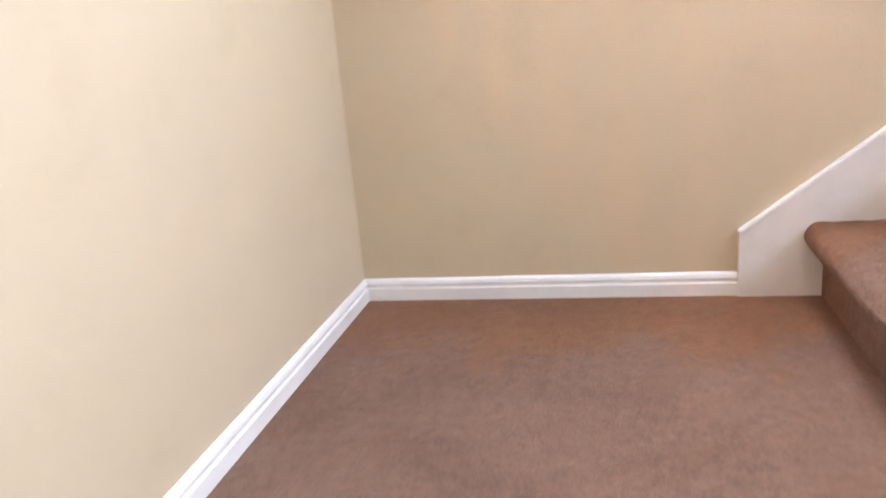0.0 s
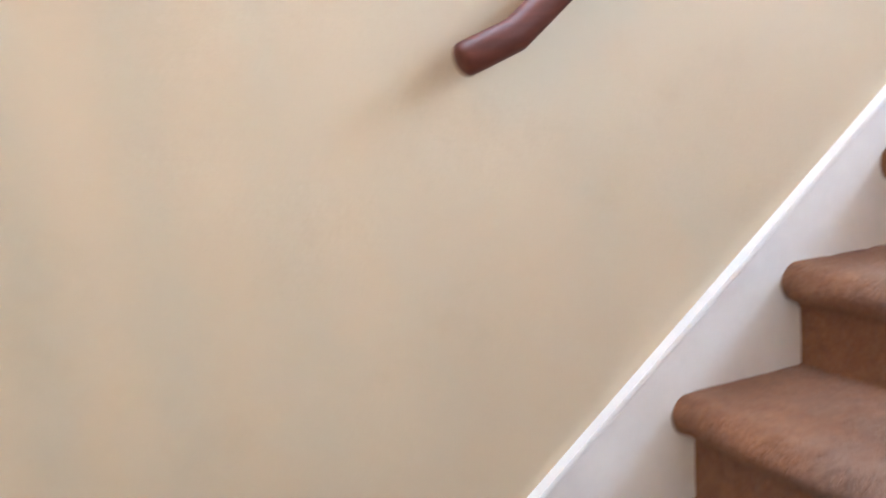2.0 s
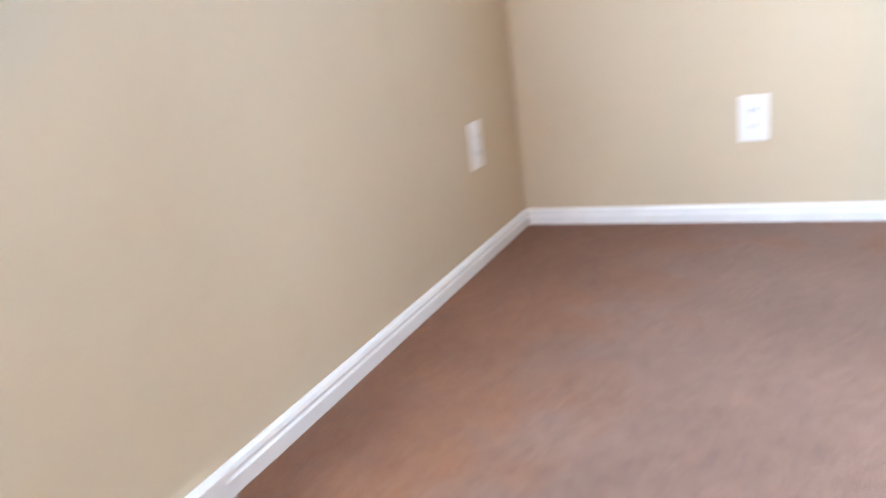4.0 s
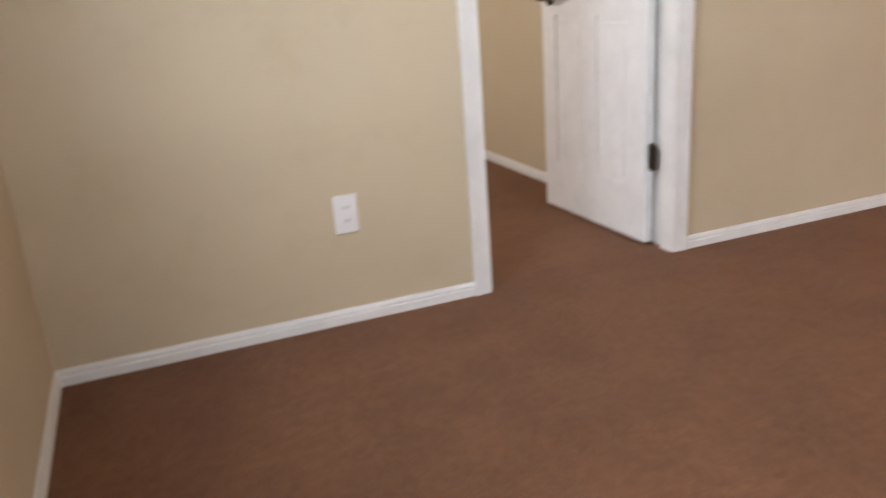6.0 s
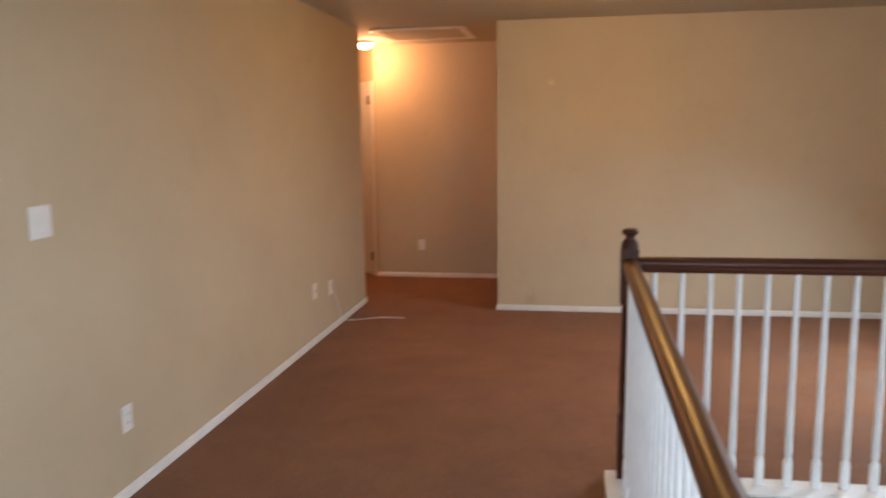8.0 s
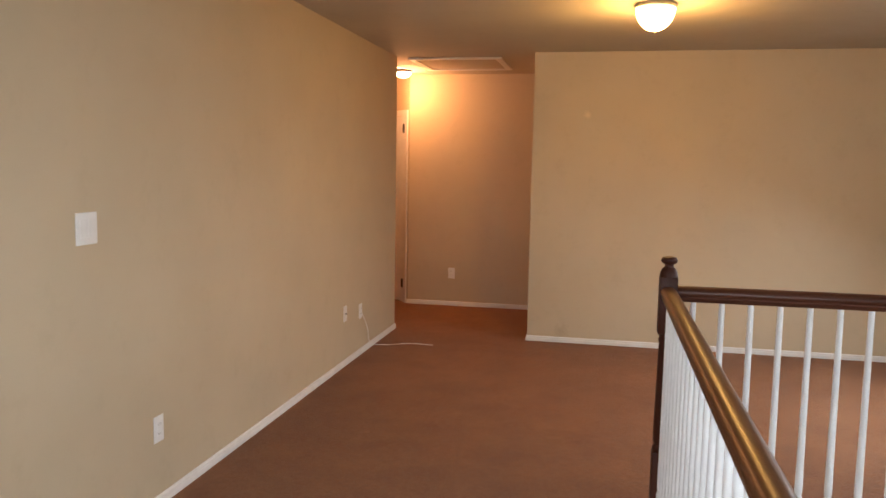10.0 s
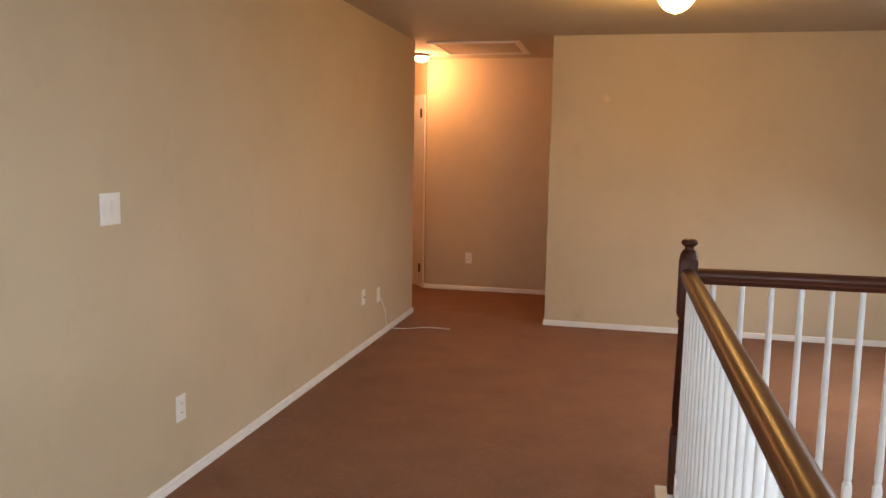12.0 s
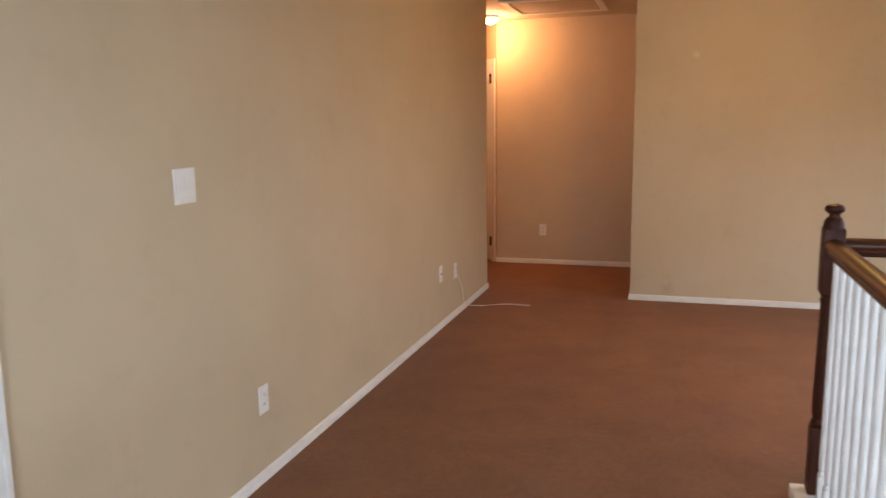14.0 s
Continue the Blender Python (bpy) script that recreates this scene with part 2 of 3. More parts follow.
def sweep(bm, section, path):
    """A section of (sideways, up) points carried along a path that stays in one upright plane, mitred at its bends."""
    path = [Vector(p) for p in path]
    rings = []
    for i, p in enumerate(path):
        a = (path[i] - path[i - 1]).normalized() if i else (path[1] - path[0]).normalized()
        b = (path[i + 1] - path[i]).normalized() if i + 1 < len(path) else a
        ahead = (a + b).normalized()
        flat = Vector((ahead.x, ahead.y, 0)).normalized()
        side = Vector((flat.y, -flat.x, 0))
        up = side.cross(ahead).normalized()
        k = 1 / max(0.4, a.dot(ahead))
        rings.append([bm.verts.new(p + side * u + up * v * k) for u, v in section])
    n = len(section)
    for lo, hi in zip(rings, rings[1:]):
        for i in range(n):
            bm.faces.new((lo[i], lo[(i + 1) % n], hi[(i + 1) % n], hi[i]))
    bm.faces.new(rings[0][::-1])
    bm.faces.new(rings[-1])


def finish(name, bm, mat, smooth=None):
    bmesh.ops.recalc_face_normals(bm, faces=bm.faces)
    me = bpy.data.meshes.new(name)
    bm.to_mesh(me)
    bm.free()
    me.materials.append(mat)
    if smooth:
        me.shade_smooth()
        me.set_sharp_from_angle(angle=radians(smooth))
    return new(name, me)


def part(name, bm, mat, parent, label="", smooth=None):
    ob = finish(name, bm, mat, smooth)
    ob.parent = parent
    if label:
        ob["label"] = label
    return ob


def thing(name, place, label, category, group="", kind=""):
    """An Empty at a thing's base, whose parts are built round its origin."""
    ob = new(name)
    ob.matrix_world = place
    return tagged(ob, label, category, group, kind)


def boxes(name, rows, mat, label, category):
    bm = bmesh.new()
    for row in rows:
        box(bm, *row)
    return tagged(finish(name, bm, mat), label, category, kind="structure")


# ---- structure ----
WALL = "wall"
TANLABEL = "tan painted plaster wall with faint orange-peel texture"
boxes("wall_west", [(XW - 0.12, XW, YS - 0.12, WIN_S[0], DOWN, CEIL), (XW - 0.12, XW, WIN_S[1], WIN_W[0], DOWN, CEIL), (XW - 0.12, XW, WIN_W[1], YN + 0.12, DOWN, CEIL),
                    *[(XW - 0.12, XW, w[0], w[1], DOWN, w[2]) for w in (WIN_W, WIN_S)], *[(XW - 0.12, XW, w[0], w[1], w[3], CEIL) for w in (WIN_W, WIN_S)]], TAN, TANLABEL, WALL)
boxes("wall_north", [(XW, WIN_B[0], YN, YN + 0.12, DOWN, CEIL), (WIN_B[1], WIN[0], YN, YN + 0.12, DOWN, CEIL), (WIN[1], 5.35, YN, YN + 0.12, DOWN, CEIL),
                     *[(w[0], w[1], YN, YN + 0.12, DOWN, w[2]) for w in (WIN, WIN_B)], *[(w[0], w[1], YN, YN + 0.12, w[3], CEIL) for w in (WIN, WIN_B)],
                     (5.35, 6.55, YN, YN + 0.12, DOWN, 0.85), (5.35, 6.55, YN, YN + 0.12, 2.1, CEIL),
                     (6.55, 7.12, YN, YN + 0.12, DOWN, CEIL)], TAN, "tan painted wall with daylit window openings", WALL)
D0, D1 = DOOR[0] - 0.018, DOOR[1] + 0.018
boxes("wall_east", [(XE, XE + 0.12, LONG_END, D0, -0.3, CEIL), (XE, XE + 0.12, D1, YN, -0.3, CEIL), (XE, XE + 0.12, D0, D1, DOOR[2] + 0.018, CEIL)],
      TAN, "long tan painted wall with a bedroom doorway", WALL)
boxes("wall_south", [(XW, HX, YS - 0.12, YS, -0.3, CEIL)], TAN, TANLABEL, WALL)
boxes("wall_hall_west", [(HX - 0.12, HX, HY - 0.12, YS - 0.12, -0.3, CEIL)], TAN, TANLABEL, WALL)
boxes("wall_hall_back", [(HX, 4.76, HY - 0.12, HY, -0.3, CEIL)], TAN, "tan hall end wall glowing under the hall lamp", WALL)
boxes("wall_hall_north", [(XE + 0.12, 6.2, LONG_END, LONG_END + 0.12, -0.3, CEIL)], TAN, TANLABEL, WALL)
boxes("wall_hall_far", [(6.2, 6.32, -6.8, LONG_END + 0.12, -0.3, CEIL), (5.12, 6.2, -6.8, -6.6, -0.3, CEIL)], TAN, TANLABEL, WALL)
bm = bmesh.new()
prism(bm, [(4.76, HY, -0.3), (5.24, HY - 0.48, -0.3), (5.12, HY - 0.60, -0.3), (4.76, HY - 0.24, -0.3)], (0, 0, CEIL + 0.3))
tagged(finish("wall_hall_angled", bm, TAN), "short angled tan wall at the hall end", WALL, kind="structure")
boxes("wall_bedroom", [(XE + 0.12, 7.0, 0.03, 0.15, -0.3, CEIL), (7.0, 7.12, 0.03, YN, -0.3, CEIL)], TAN, "tan bedroom wall seen through the doorway", WALL)
boxes("wall_landing_south", [(XW, WELL_E - 0.013, WELL_S - 0.12, WELL_S, DOWN, 0.042), (WELL_E - 0.013, WELL_E + 0.12, WELL_S - 0.12, WELL_S, DOWN, 0.0)], TAN, TANLABEL, WALL)
boxes("wall_stairwell_east", [(WELL_E, WELL_E + 0.12, WELL_S, 1.48, DOWN, -0.002), (WELL_E, WELL_E + 0.12, 1.48, YN, DOWN, -0.3)], TAN, TANLABEL, WALL)
boxes("wall_stairwell_north", [(FLIGHT_E + 0.08, WELL_E, 1.36, 1.48, -0.5, 0.0)], TAN, TANLABEL, WALL)
bm = bmesh.new()
prism(bm, [(FLIGHT_E, RISER1 - 0.02, DOWN), (FLIGHT_E, RISER1 - 0.02, LAND + 0.03), (FLIGHT_E, TOP_Y - 0.06, 0.0), (FLIGHT_E, 1.48, -0.002), (FLIGHT_E, YN, -0.02), (FLIGHT_E, YN, DOWN)], (0.08, 0, 0))
tagged(finish("wall_between_flights", bm, TAN), "tan wall under the upper flight", WALL, kind="structure")

boxes("floor", [(XW, XE, YS, WELL_S - 0.12, -0.3, 0), (WELL_E + 0.12, XE, WELL_S - 0.12, YN, -0.3, 0), (XW, WELL_E + 0.12, 1.48, YN, -0.3, 0),
                (XW, FLIGHT_E + 0.08, TOP_Y + TOP_GO, 1.48, -0.3, 0), (XW, FLIGHT_E, TOP_Y + 0.02, TOP_Y + TOP_GO, -0.3, -0.008), (FLIGHT_E, FLIGHT_E + 0.08, TOP_Y + 0.02, TOP_Y + TOP_GO, -0.3, 0), (XE, 7.0, 0.15, YN, -0.3, -0.001), (HX, 6.2, -6.7, YS, -0.3, -0.0005)],
      CARPET, "worn brown cut-pile carpet covering the loft floor, with painted patches of daylight", "floor")
LANDLABEL = "brown carpeted stair landing with brushed pile"
boxes("floor_landing", [(XW, 1.2, WELL_S, RISER1 + 0.02, LAND - 0.2, LAND)], CARPET, LANDLABEL, "floor")
boxes("floor_landing_step", [(1.2, 1.46, WELL_S, RISER1 + 0.02, LAND - 0.4, LAND - RISE)], CARPET, LANDLABEL, "floor")
boxes("floor_landing_lower", [(1.46, WELL_E, WELL_S, RISER1 + 0.02, LAND - 0.6, LAND - 2 * RISE)], CARPET, LANDLABEL, "floor")
boxes("floor_below", [(XW, WELL_E, WELL_S, YN, DOWN - 0.1, DOWN)], CARPET, "brown carpet at the foot of the stairwell", "floor")
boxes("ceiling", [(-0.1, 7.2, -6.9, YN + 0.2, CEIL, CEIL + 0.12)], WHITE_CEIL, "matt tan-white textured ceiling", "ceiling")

# curb of the stairwell
bm = bmesh.new()
box(bm, WELL_E - 0.012, WELL_E + 0.145, WELL_S - 0.148, 1.51, 0.0, 0.055, 0.004)
tagged(finish("trim_curb_east", bm, WHITE), "white painted curb under the balusters", "trim", kind="structure")
bm = bmesh.new()
box(bm, XW, WELL_E - 0.012, WELL_S - 0.148, WELL_S + 0.012, 0.042, 0.055, 0.003)
box(bm, XW, WELL_E - 0.012, WELL_S - 0.135, WELL_S - 0.1202, 0.0, 0.042)
tagged(finish("trim_curb_south", bm, WHITE), "white painted curb under the balusters", "trim", kind="structure")
bm = bmesh.new()
box(bm, FLIGHT_E - 0.01, WELL_E - 0.012, 1.35, 1.51, 0.0, 0.055, 0.004)
tagged(finish("trim_curb_north", bm, WHITE), "white painted curb under the balusters", "trim", kind="structure")

BASE_H = 0.054
BASE_SECTION = [(0, 0), (0.012, 0), (0.012, 0.029), (0.0085, 0.033), (0.0085, 0.038), (0.0105, 0.041), (0.008, 0.049), (0.003, BASE_H), (0, BASE_H)]


def baseboard(a, b, z, normal, high=0.046):
    """A run along a wall from a to b, standing out from it along normal."""
    bm = bmesh.new()
    n = Vector((*normal, 0)).normalized()
    prism(bm, [Vector((*a, z)) + n * u + Vector((0, 0, v * high / BASE_H)) for u, v in BASE_SECTION], (b[0] - a[0], b[1] - a[1], 0))
    return tagged(finish("baseboard", bm, WHITE), "white moulded baseboard, scuffed along the carpet", "baseboard", kind="structure")


CW = 0.062
for a, b, z, n in [((XE, LONG_END), (XE, DOOR[0] - CW), 0, (-1, 0)), ((XE, DOOR[1] + CW), (XE, YN), 0, (-1, 0)), ((XW, YN), (XE - 0.012, YN), 0, (0, -1)),
                   ((XW, TOP_Y + 0.012), (XW, YN - 0.012), 0, (1, 0)), ((XW + 0.012, YS), (HX, YS), 0, (0, 1)), ((XW, YS), (XW, WELL_S - 0.15), 0, (1, 0)),
                   ((HX, HY), (4.76, HY), 0, (0, 1)), ((HX, HY + 0.012), (HX, YS + 0.012), 0, (1, 0)), ((4.76, HY), (4.80, HY - 0.04), 0, (1, 1)),
                   ((XE + 0.12, 0.15), (7.0, 0.15), 0, (0, 1)), ((XE - 0.012, LONG_END), (6.2, LONG_END), 0, (0, -1)),
                   ((XW, WELL_S), (XW, -0.283), LAND, (1, 0)), ((XW + 0.012, WELL_S), (1.2, WELL_S), LAND, (0, 1))]:
    baseboard(a, b, z, n, 0.046 if z == 0 else 0.060)

# stair skirt on the west wall
SLOPE = RISE / GO
TIP = (-0.283, LAND + 0.167)
KNEE_Y = 0.80
bm = bmesh.new()
prism(bm, [(XW, TIP[0], LAND), (XW, TIP[0], TIP[1]), (XW, KNEE_Y, 0.046), (XW, TOP_Y + 0.012, 0.046), (XW, TOP_Y + 0.012, -0.30), (XW, RISER1 + 0.05, LAND)], (0.02, 0, 0))
tagged(finish("trim_stair_skirt", bm, WHITE), "white painted skirt board rising beside the carpeted steps", "trim", kind="structure")
bm = bmesh.new()
sweep(bm, [(0.0, -0.010), (0.022, -0.010), (0.0235, -0.005), (0.0215, 0.0005), (0.0, 0.0005)],
      [(XW, TIP[0], TIP[1]), (XW, KNEE_Y, 0.046)])
tagged(finish("trim_skirt_cap", bm, WHITE, 40), "white bead along the skirt board's top", "trim", kind="structure")

# ---- stairs ----
stairs = thing("staircase", pose(XW, RISER1, LAND), "brown carpeted stair flight with rounded nosings, worn pile and painted grey daylight", "stairs")


def step_mesh(width, depth, seed, columns=84):
    """One carpeted step: riser, padded nosing and tread, the pile trodden uneven."""
    outline = [(0.004, 0), (0.004, RISE * 0.25), (0.004, RISE - 0.085), (-0.004, RISE - 0.074)]
    for k in range(13):
        a = radians(225 - 135 * k / 12)
        outline.append((-0.004 + 0.036 * math.cos(a), RISE - 0.036 + 0.036 * math.sin(a)))
    rows = max(1, int(depth / 0.018))
    outline += [((depth * k) / rows, RISE) for k in range(1, rows + 1)] + [(depth, 0)]
    bm = bmesh.new()
    rings = []
    for c in range(columns + 1):
        x = width * c / columns
        ring = []
        for k, (y, z) in enumerate(outline):
            d = Vector()
            if 0 < k < len(outline) - 2:
                at = Vector((x, y, z)) + Vector((0, 3.1 * seed, 1.7 * seed))
                lump = noise.noise(at * 34) * 0.0024 + noise.noise(at * 75) * 0.0014 + noise.noise(at * 9) * 0.0018
                out = Vector((0, y + 0.004, z - RISE + 0.036))
                out = Vector((0, -1, 0)) if k < 4 else out.normalized() if k < 17 else Vector((0, 0, 1))
                sag = -0.005 * max(0.0, math.sin(math.pi * x / width)) ** 1.5 if 9 < k < 20 else 0.0
                d = (out * lump + Vector((0, 0, sag))) * min(1.0, max(0.0, (depth - y) / 0.09))
            ring.append(bm.verts.new((x + d.x, y + d.y, z + d.z)))
        rings.append(ring)
    n = len(outline)
    for lo, hi in zip(rings, rings[1:]):
        for i in range(n):
            bm.faces.new((lo[i], lo[(i + 1) % n], hi[(i + 1) % n], hi[i]))
    bm.faces.new(rings[0])
    bm.faces.new(rings[-1][::-1])
    return bm


for i in range(STEPS):
    last = i == STEPS - 1
    inset = 0.012 if last else 0.02
    step = part("step", step_mesh(FLIGHT_E - XW - inset, TOP_GO if last else GO + 0.02, i), CARPET, stairs, smooth=60)
    step.location = (inset, GO * i, RISE * i)

# ---- railing ----
RAIL_HALF = [(0.019, -0.032), (0.021, -0.024), (0.026, -0.020), (0.028, -0.014), (0.026, -0.009), (0.029, -0.005), (0.0325, 0.002), (0.032, 0.010), (0.027, 0.020), (0.018, 0.027), (0.008, 0.0305)]
RAIL_SECTION = RAIL_HALF + [(0.0, 0.031)] + [(-u, v) for u, v in RAIL_HALF[::-1]]
RAIL_TOP, CURB = 1.015, 0.055


def baluster_mesh(height):
    bm = bmesh.new()
    box(bm, -0.016, 0.016, -0.016, 0.016, 0, 0.11, 0.002)
    lathe(bm, [(0.0155, 0.11), (0.0165, 0.117), (0.012, 0.127), (0.0145, 0.136), (0.0155, 0.15), (0.0140, 0.30), (0.0115, height)], 12)
    bmesh.ops.recalc_face_normals(bm, faces=bm.faces)
    me = bpy.data.meshes.new("baluster")
    bm.to_mesh(me)
    bm.free()
    me.materials.append(BALUSTER_WINDOWLIT)
    me.shade_smooth()
    me.set_sharp_from_angle(angle=radians(35))
    return me


def newel(parent, x, y, z0, top):
    """Square foot, turned shaft, square head with a button finial."""
    bm = bmesh.new()
    h = top - z0
    box(bm, x - 0.036, x + 0.036, y - 0.036, y + 0.036, z0, z0 + 0.26, 0.004)
    lathe(bm, [(0.033, 0.26), (0.036, 0.275), (0.028, 0.29), (0.033, 0.31), (0.034, 0.36), (0.030, 0.55), (0.027, h - 0.36), (0.031, h - 0.345), (0.026, h - 0.335), (0.033, h - 0.32)],
          20, (x, y, z0))
    box(bm, x - 0.036, x + 0.036, y - 0.036, y + 0.036, top - 0.32, top - 0.085, 0.006)
    lathe(bm, [(0.037, h - 0.086), (0.034, h - 0.066), (0.028, h - 0.052), (0.022, h - 0.046)], 20, (x, y, z0))
    post = part("newel_post", bm, NEWEL_WOOD, parent, "dark red-brown newel post with a button finial", 35)
    bm = bmesh.new()
    lathe(bm, [(0.020, h - 0.047), (0.018, h - 0.040), (0.019, h - 0.034), (0.029, h - 0.028), (0.033, h - 0.021), (0.033, h - 0.014), (0.027, h - 0.005), (0.012, h)], 20, (x, y, z0))
    part("finial", bm, NEWEL_WOOD, post, "turned button finial", 35)
    return post


railing = thing("stair_railing", pose(RAIL_X, RAIL_Y, CURB), "red-brown varnished handrail on white turned balusters round the stairwell", "railing")


def rel(p):
    return (p[0] - RAIL_X, p[1] - RAIL_Y, p[2] - CURB)


POSTS = [(RAIL_X, RAIL_Y), (RAIL_X, RAIL_N), (FLIGHT_E + 0.04, RAIL_N)]
for x, y in POSTS:
    newel(railing, x - RAIL_X, y - RAIL_Y, 0, 1.135 - CURB)
ME = baluster_mesh(RAIL_TOP - 0.06 - CURB)
RUNS = [((RAIL_X, RAIL_Y), (RAIL_X, RAIL_N), RAIL_WOOD_SHEEN_Y), ((RAIL_X, RAIL_Y), (XW, RAIL_Y), RAIL_WOOD), ((RAIL_X, RAIL_N), (FLIGHT_E + 0.04, RAIL_N), RAIL_WOOD)]
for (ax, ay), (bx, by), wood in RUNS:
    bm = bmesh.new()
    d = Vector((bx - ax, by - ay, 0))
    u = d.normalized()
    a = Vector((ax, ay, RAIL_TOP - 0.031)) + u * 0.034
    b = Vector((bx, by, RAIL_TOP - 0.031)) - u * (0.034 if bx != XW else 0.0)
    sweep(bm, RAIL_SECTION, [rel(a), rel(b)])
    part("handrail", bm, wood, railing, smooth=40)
    for k in range(int((d.length - 0.12) / 0.1113) + 1):
        ob = new("baluster", ME)
        ob.parent = railing
        ob.location = (*(Vector((ax - RAIL_X, ay - RAIL_Y)) + u.xy * (0.101 + 0.1113 * k)), 0)

# handrail on the west wall
wall_rail = thing("wall_handrail", pose(XW, -0.15, 0.0), "red-brown varnished wall handrail on dark metal brackets", "handrail")
WR = 0.055
RS = 0.793


def rail_z(y):
    return 0.018 + (y + 0.159) * RS


bm = bmesh.new()
round_section = [(0.022 * math.cos(2 * math.pi * k / 16), 0.0235 * math.sin(2 * math.pi * k / 16)) for k in range(16)]
sweep(bm, round_section, [(WR, -0.243 + 0.15, -0.0145), (WR, -0.159 + 0.15, 0.018), (WR, 1.02 + 0.15, rail_z(1.02))])
ends = [e for e in bm.edges if len(e.link_faces) == 2 and any(len(g.verts) > 4 for g in e.link_faces)]
bmesh.ops.bevel(bm, geom=ends, offset=0.009, segments=3, affect="EDGES", profile=0.5)
part("rail", bm, WALL_RAIL_WOOD, wall_rail, smooth=60)
for y in (0.315, 0.93):
    bm = bmesh.new()
    z = rail_z(y)
    lathe(bm, [(0.017, 0), (0.017, 0.003), (0.010, 0.005)], 16)
    bmesh.ops.transform(bm, matrix=pose(0, y + 0.135, z - 0.11, 0, 90, 0), verts=bm.verts)
    holder = part("bracket", bm, ROSETTE, wall_rail, "dull metal bracket", 40)
    bm = bmesh.new()
    sweep(bm, [(0.0035 * math.cos(k * math.pi / 4), 0.0035 * math.sin(k * math.pi / 4)) for k in range(8)],
          [(0.004, y + 0.135, z - 0.11), (0.026, y + 0.137, z - 0.092), (0.045, y + 0.142, z - 0.058), (WR, y + 0.15, z - 0.026)])
    part("arm", bm, ROSETTE, holder, "dull metal arm", 40)
    bm = bmesh.new()
    box(bm, WR - 0.012, WR + 0.012, y + 0.130, y + 0.164, z - 0.037, z - 0.020, 0.003)
    part("clip", bm, BRONZE, holder, "dark metal clip", 40)


# ---- doors and windows ----
def casing(bm, x, y0, y1, top, side, w=CW, hinged=False):
    """A mitred door casing on the wall face x, standing out to side."""
    t = 0.014 * side
    for a, b in ((y0 - w, y0 - (0.022 if hinged else 0.004)), (y1 + 0.004, y1 + w)):
        box(bm, min(x, x + t), max(x, x + t), a, b, 0, top + 0.004)
        o = 0.005 * side
        c0, c1 = (a, a + 0.016) if a < y0 else (b - 0.016, b)
        box(bm, min(x + t, x + t + o), max(x + t, x + t + o), c0, c1, 0, top + 0.004)
    box(bm, min(x, x + t), max(x, x + t), y0 - w, y1 + w, top + 0.004, top + w)


frame_1 = tagged(finish("door_frame", (lambda bm: (casing(bm, XE, DOOR[0], DOOR[1], DOOR[2], -1), casing(bm, XE + 0.12, DOOR[0], DOOR[1], DOOR[2], 1, CW, True),
                 box(bm, XE - 0.002, XE + 0.055, D0, DOOR[0], 0, DOOR[2]), box(bm, XE + 0.055, XE + 0.122, D0, D0 + 0.003, 0, DOOR[2]), box(bm, XE - 0.002, XE + 0.122, DOOR[1], D1, 0, DOOR[2]),
                 box(bm, XE - 0.002, XE + 0.122, D0, D1, DOOR[2], DOOR[2] + 0.018), box(bm, XE + 0.045, XE + 0.08, DOOR[1] - 0.012, DOOR[1], 0, DOOR[2]),
                 bm)[-1])(bmesh.new()), WHITE),
                 "white painted door frame with moulded casing", "door frame", kind="structure")


def panel_door(width, height):
    """A six-panel slab: x along its width from the hinge, y its thickness."""
    bm = bmesh.new()
    t = 0.035
    cols = [(0.10, width / 2 - 0.045), (width / 2 + 0.045, width - 0.10)]
    rows = [(0.20, 0.80), (0.93, 1.57), (1.68, 1.90)]
    xs = sorted({0.0, width, *[v for c in cols for v in c]})
    zs = sorted({0.0, height, *[v for r in rows for v in r]})
    for i in range(len(xs) - 1):
        for j in range(len(zs) - 1):
            panel = (xs[i], xs[i + 1]) in cols and (zs[j], zs[j + 1]) in rows
            if not panel:
                box(bm, xs[i], xs[i + 1], 0, t, zs[j], zs[j + 1])
            else:
                box(bm, xs[i], xs[i + 1], 0.005, t - 0.005, zs[j], zs[j + 1])
                box(bm, xs[i] + 0.025, xs[i + 1] - 0.025, 0.002, t - 0.002, zs[j] + 0.025, zs[j + 1] - 0.025, 0.003)
    bmesh.ops.remove_doubles(bm, verts=bm.verts, dist=0.0005)
    return bm


def hinge(bm, x, y, z):
    box(bm, x - 0.016, x + 0.018, y - 0.006, y + 0.003, z - 0.045, z + 0.045)
    lathe(bm, [(0.006, -0.05), (0.007, -0.045), (0.007, 0.045), (0.006, 0.05)], 10, (x, y, z))


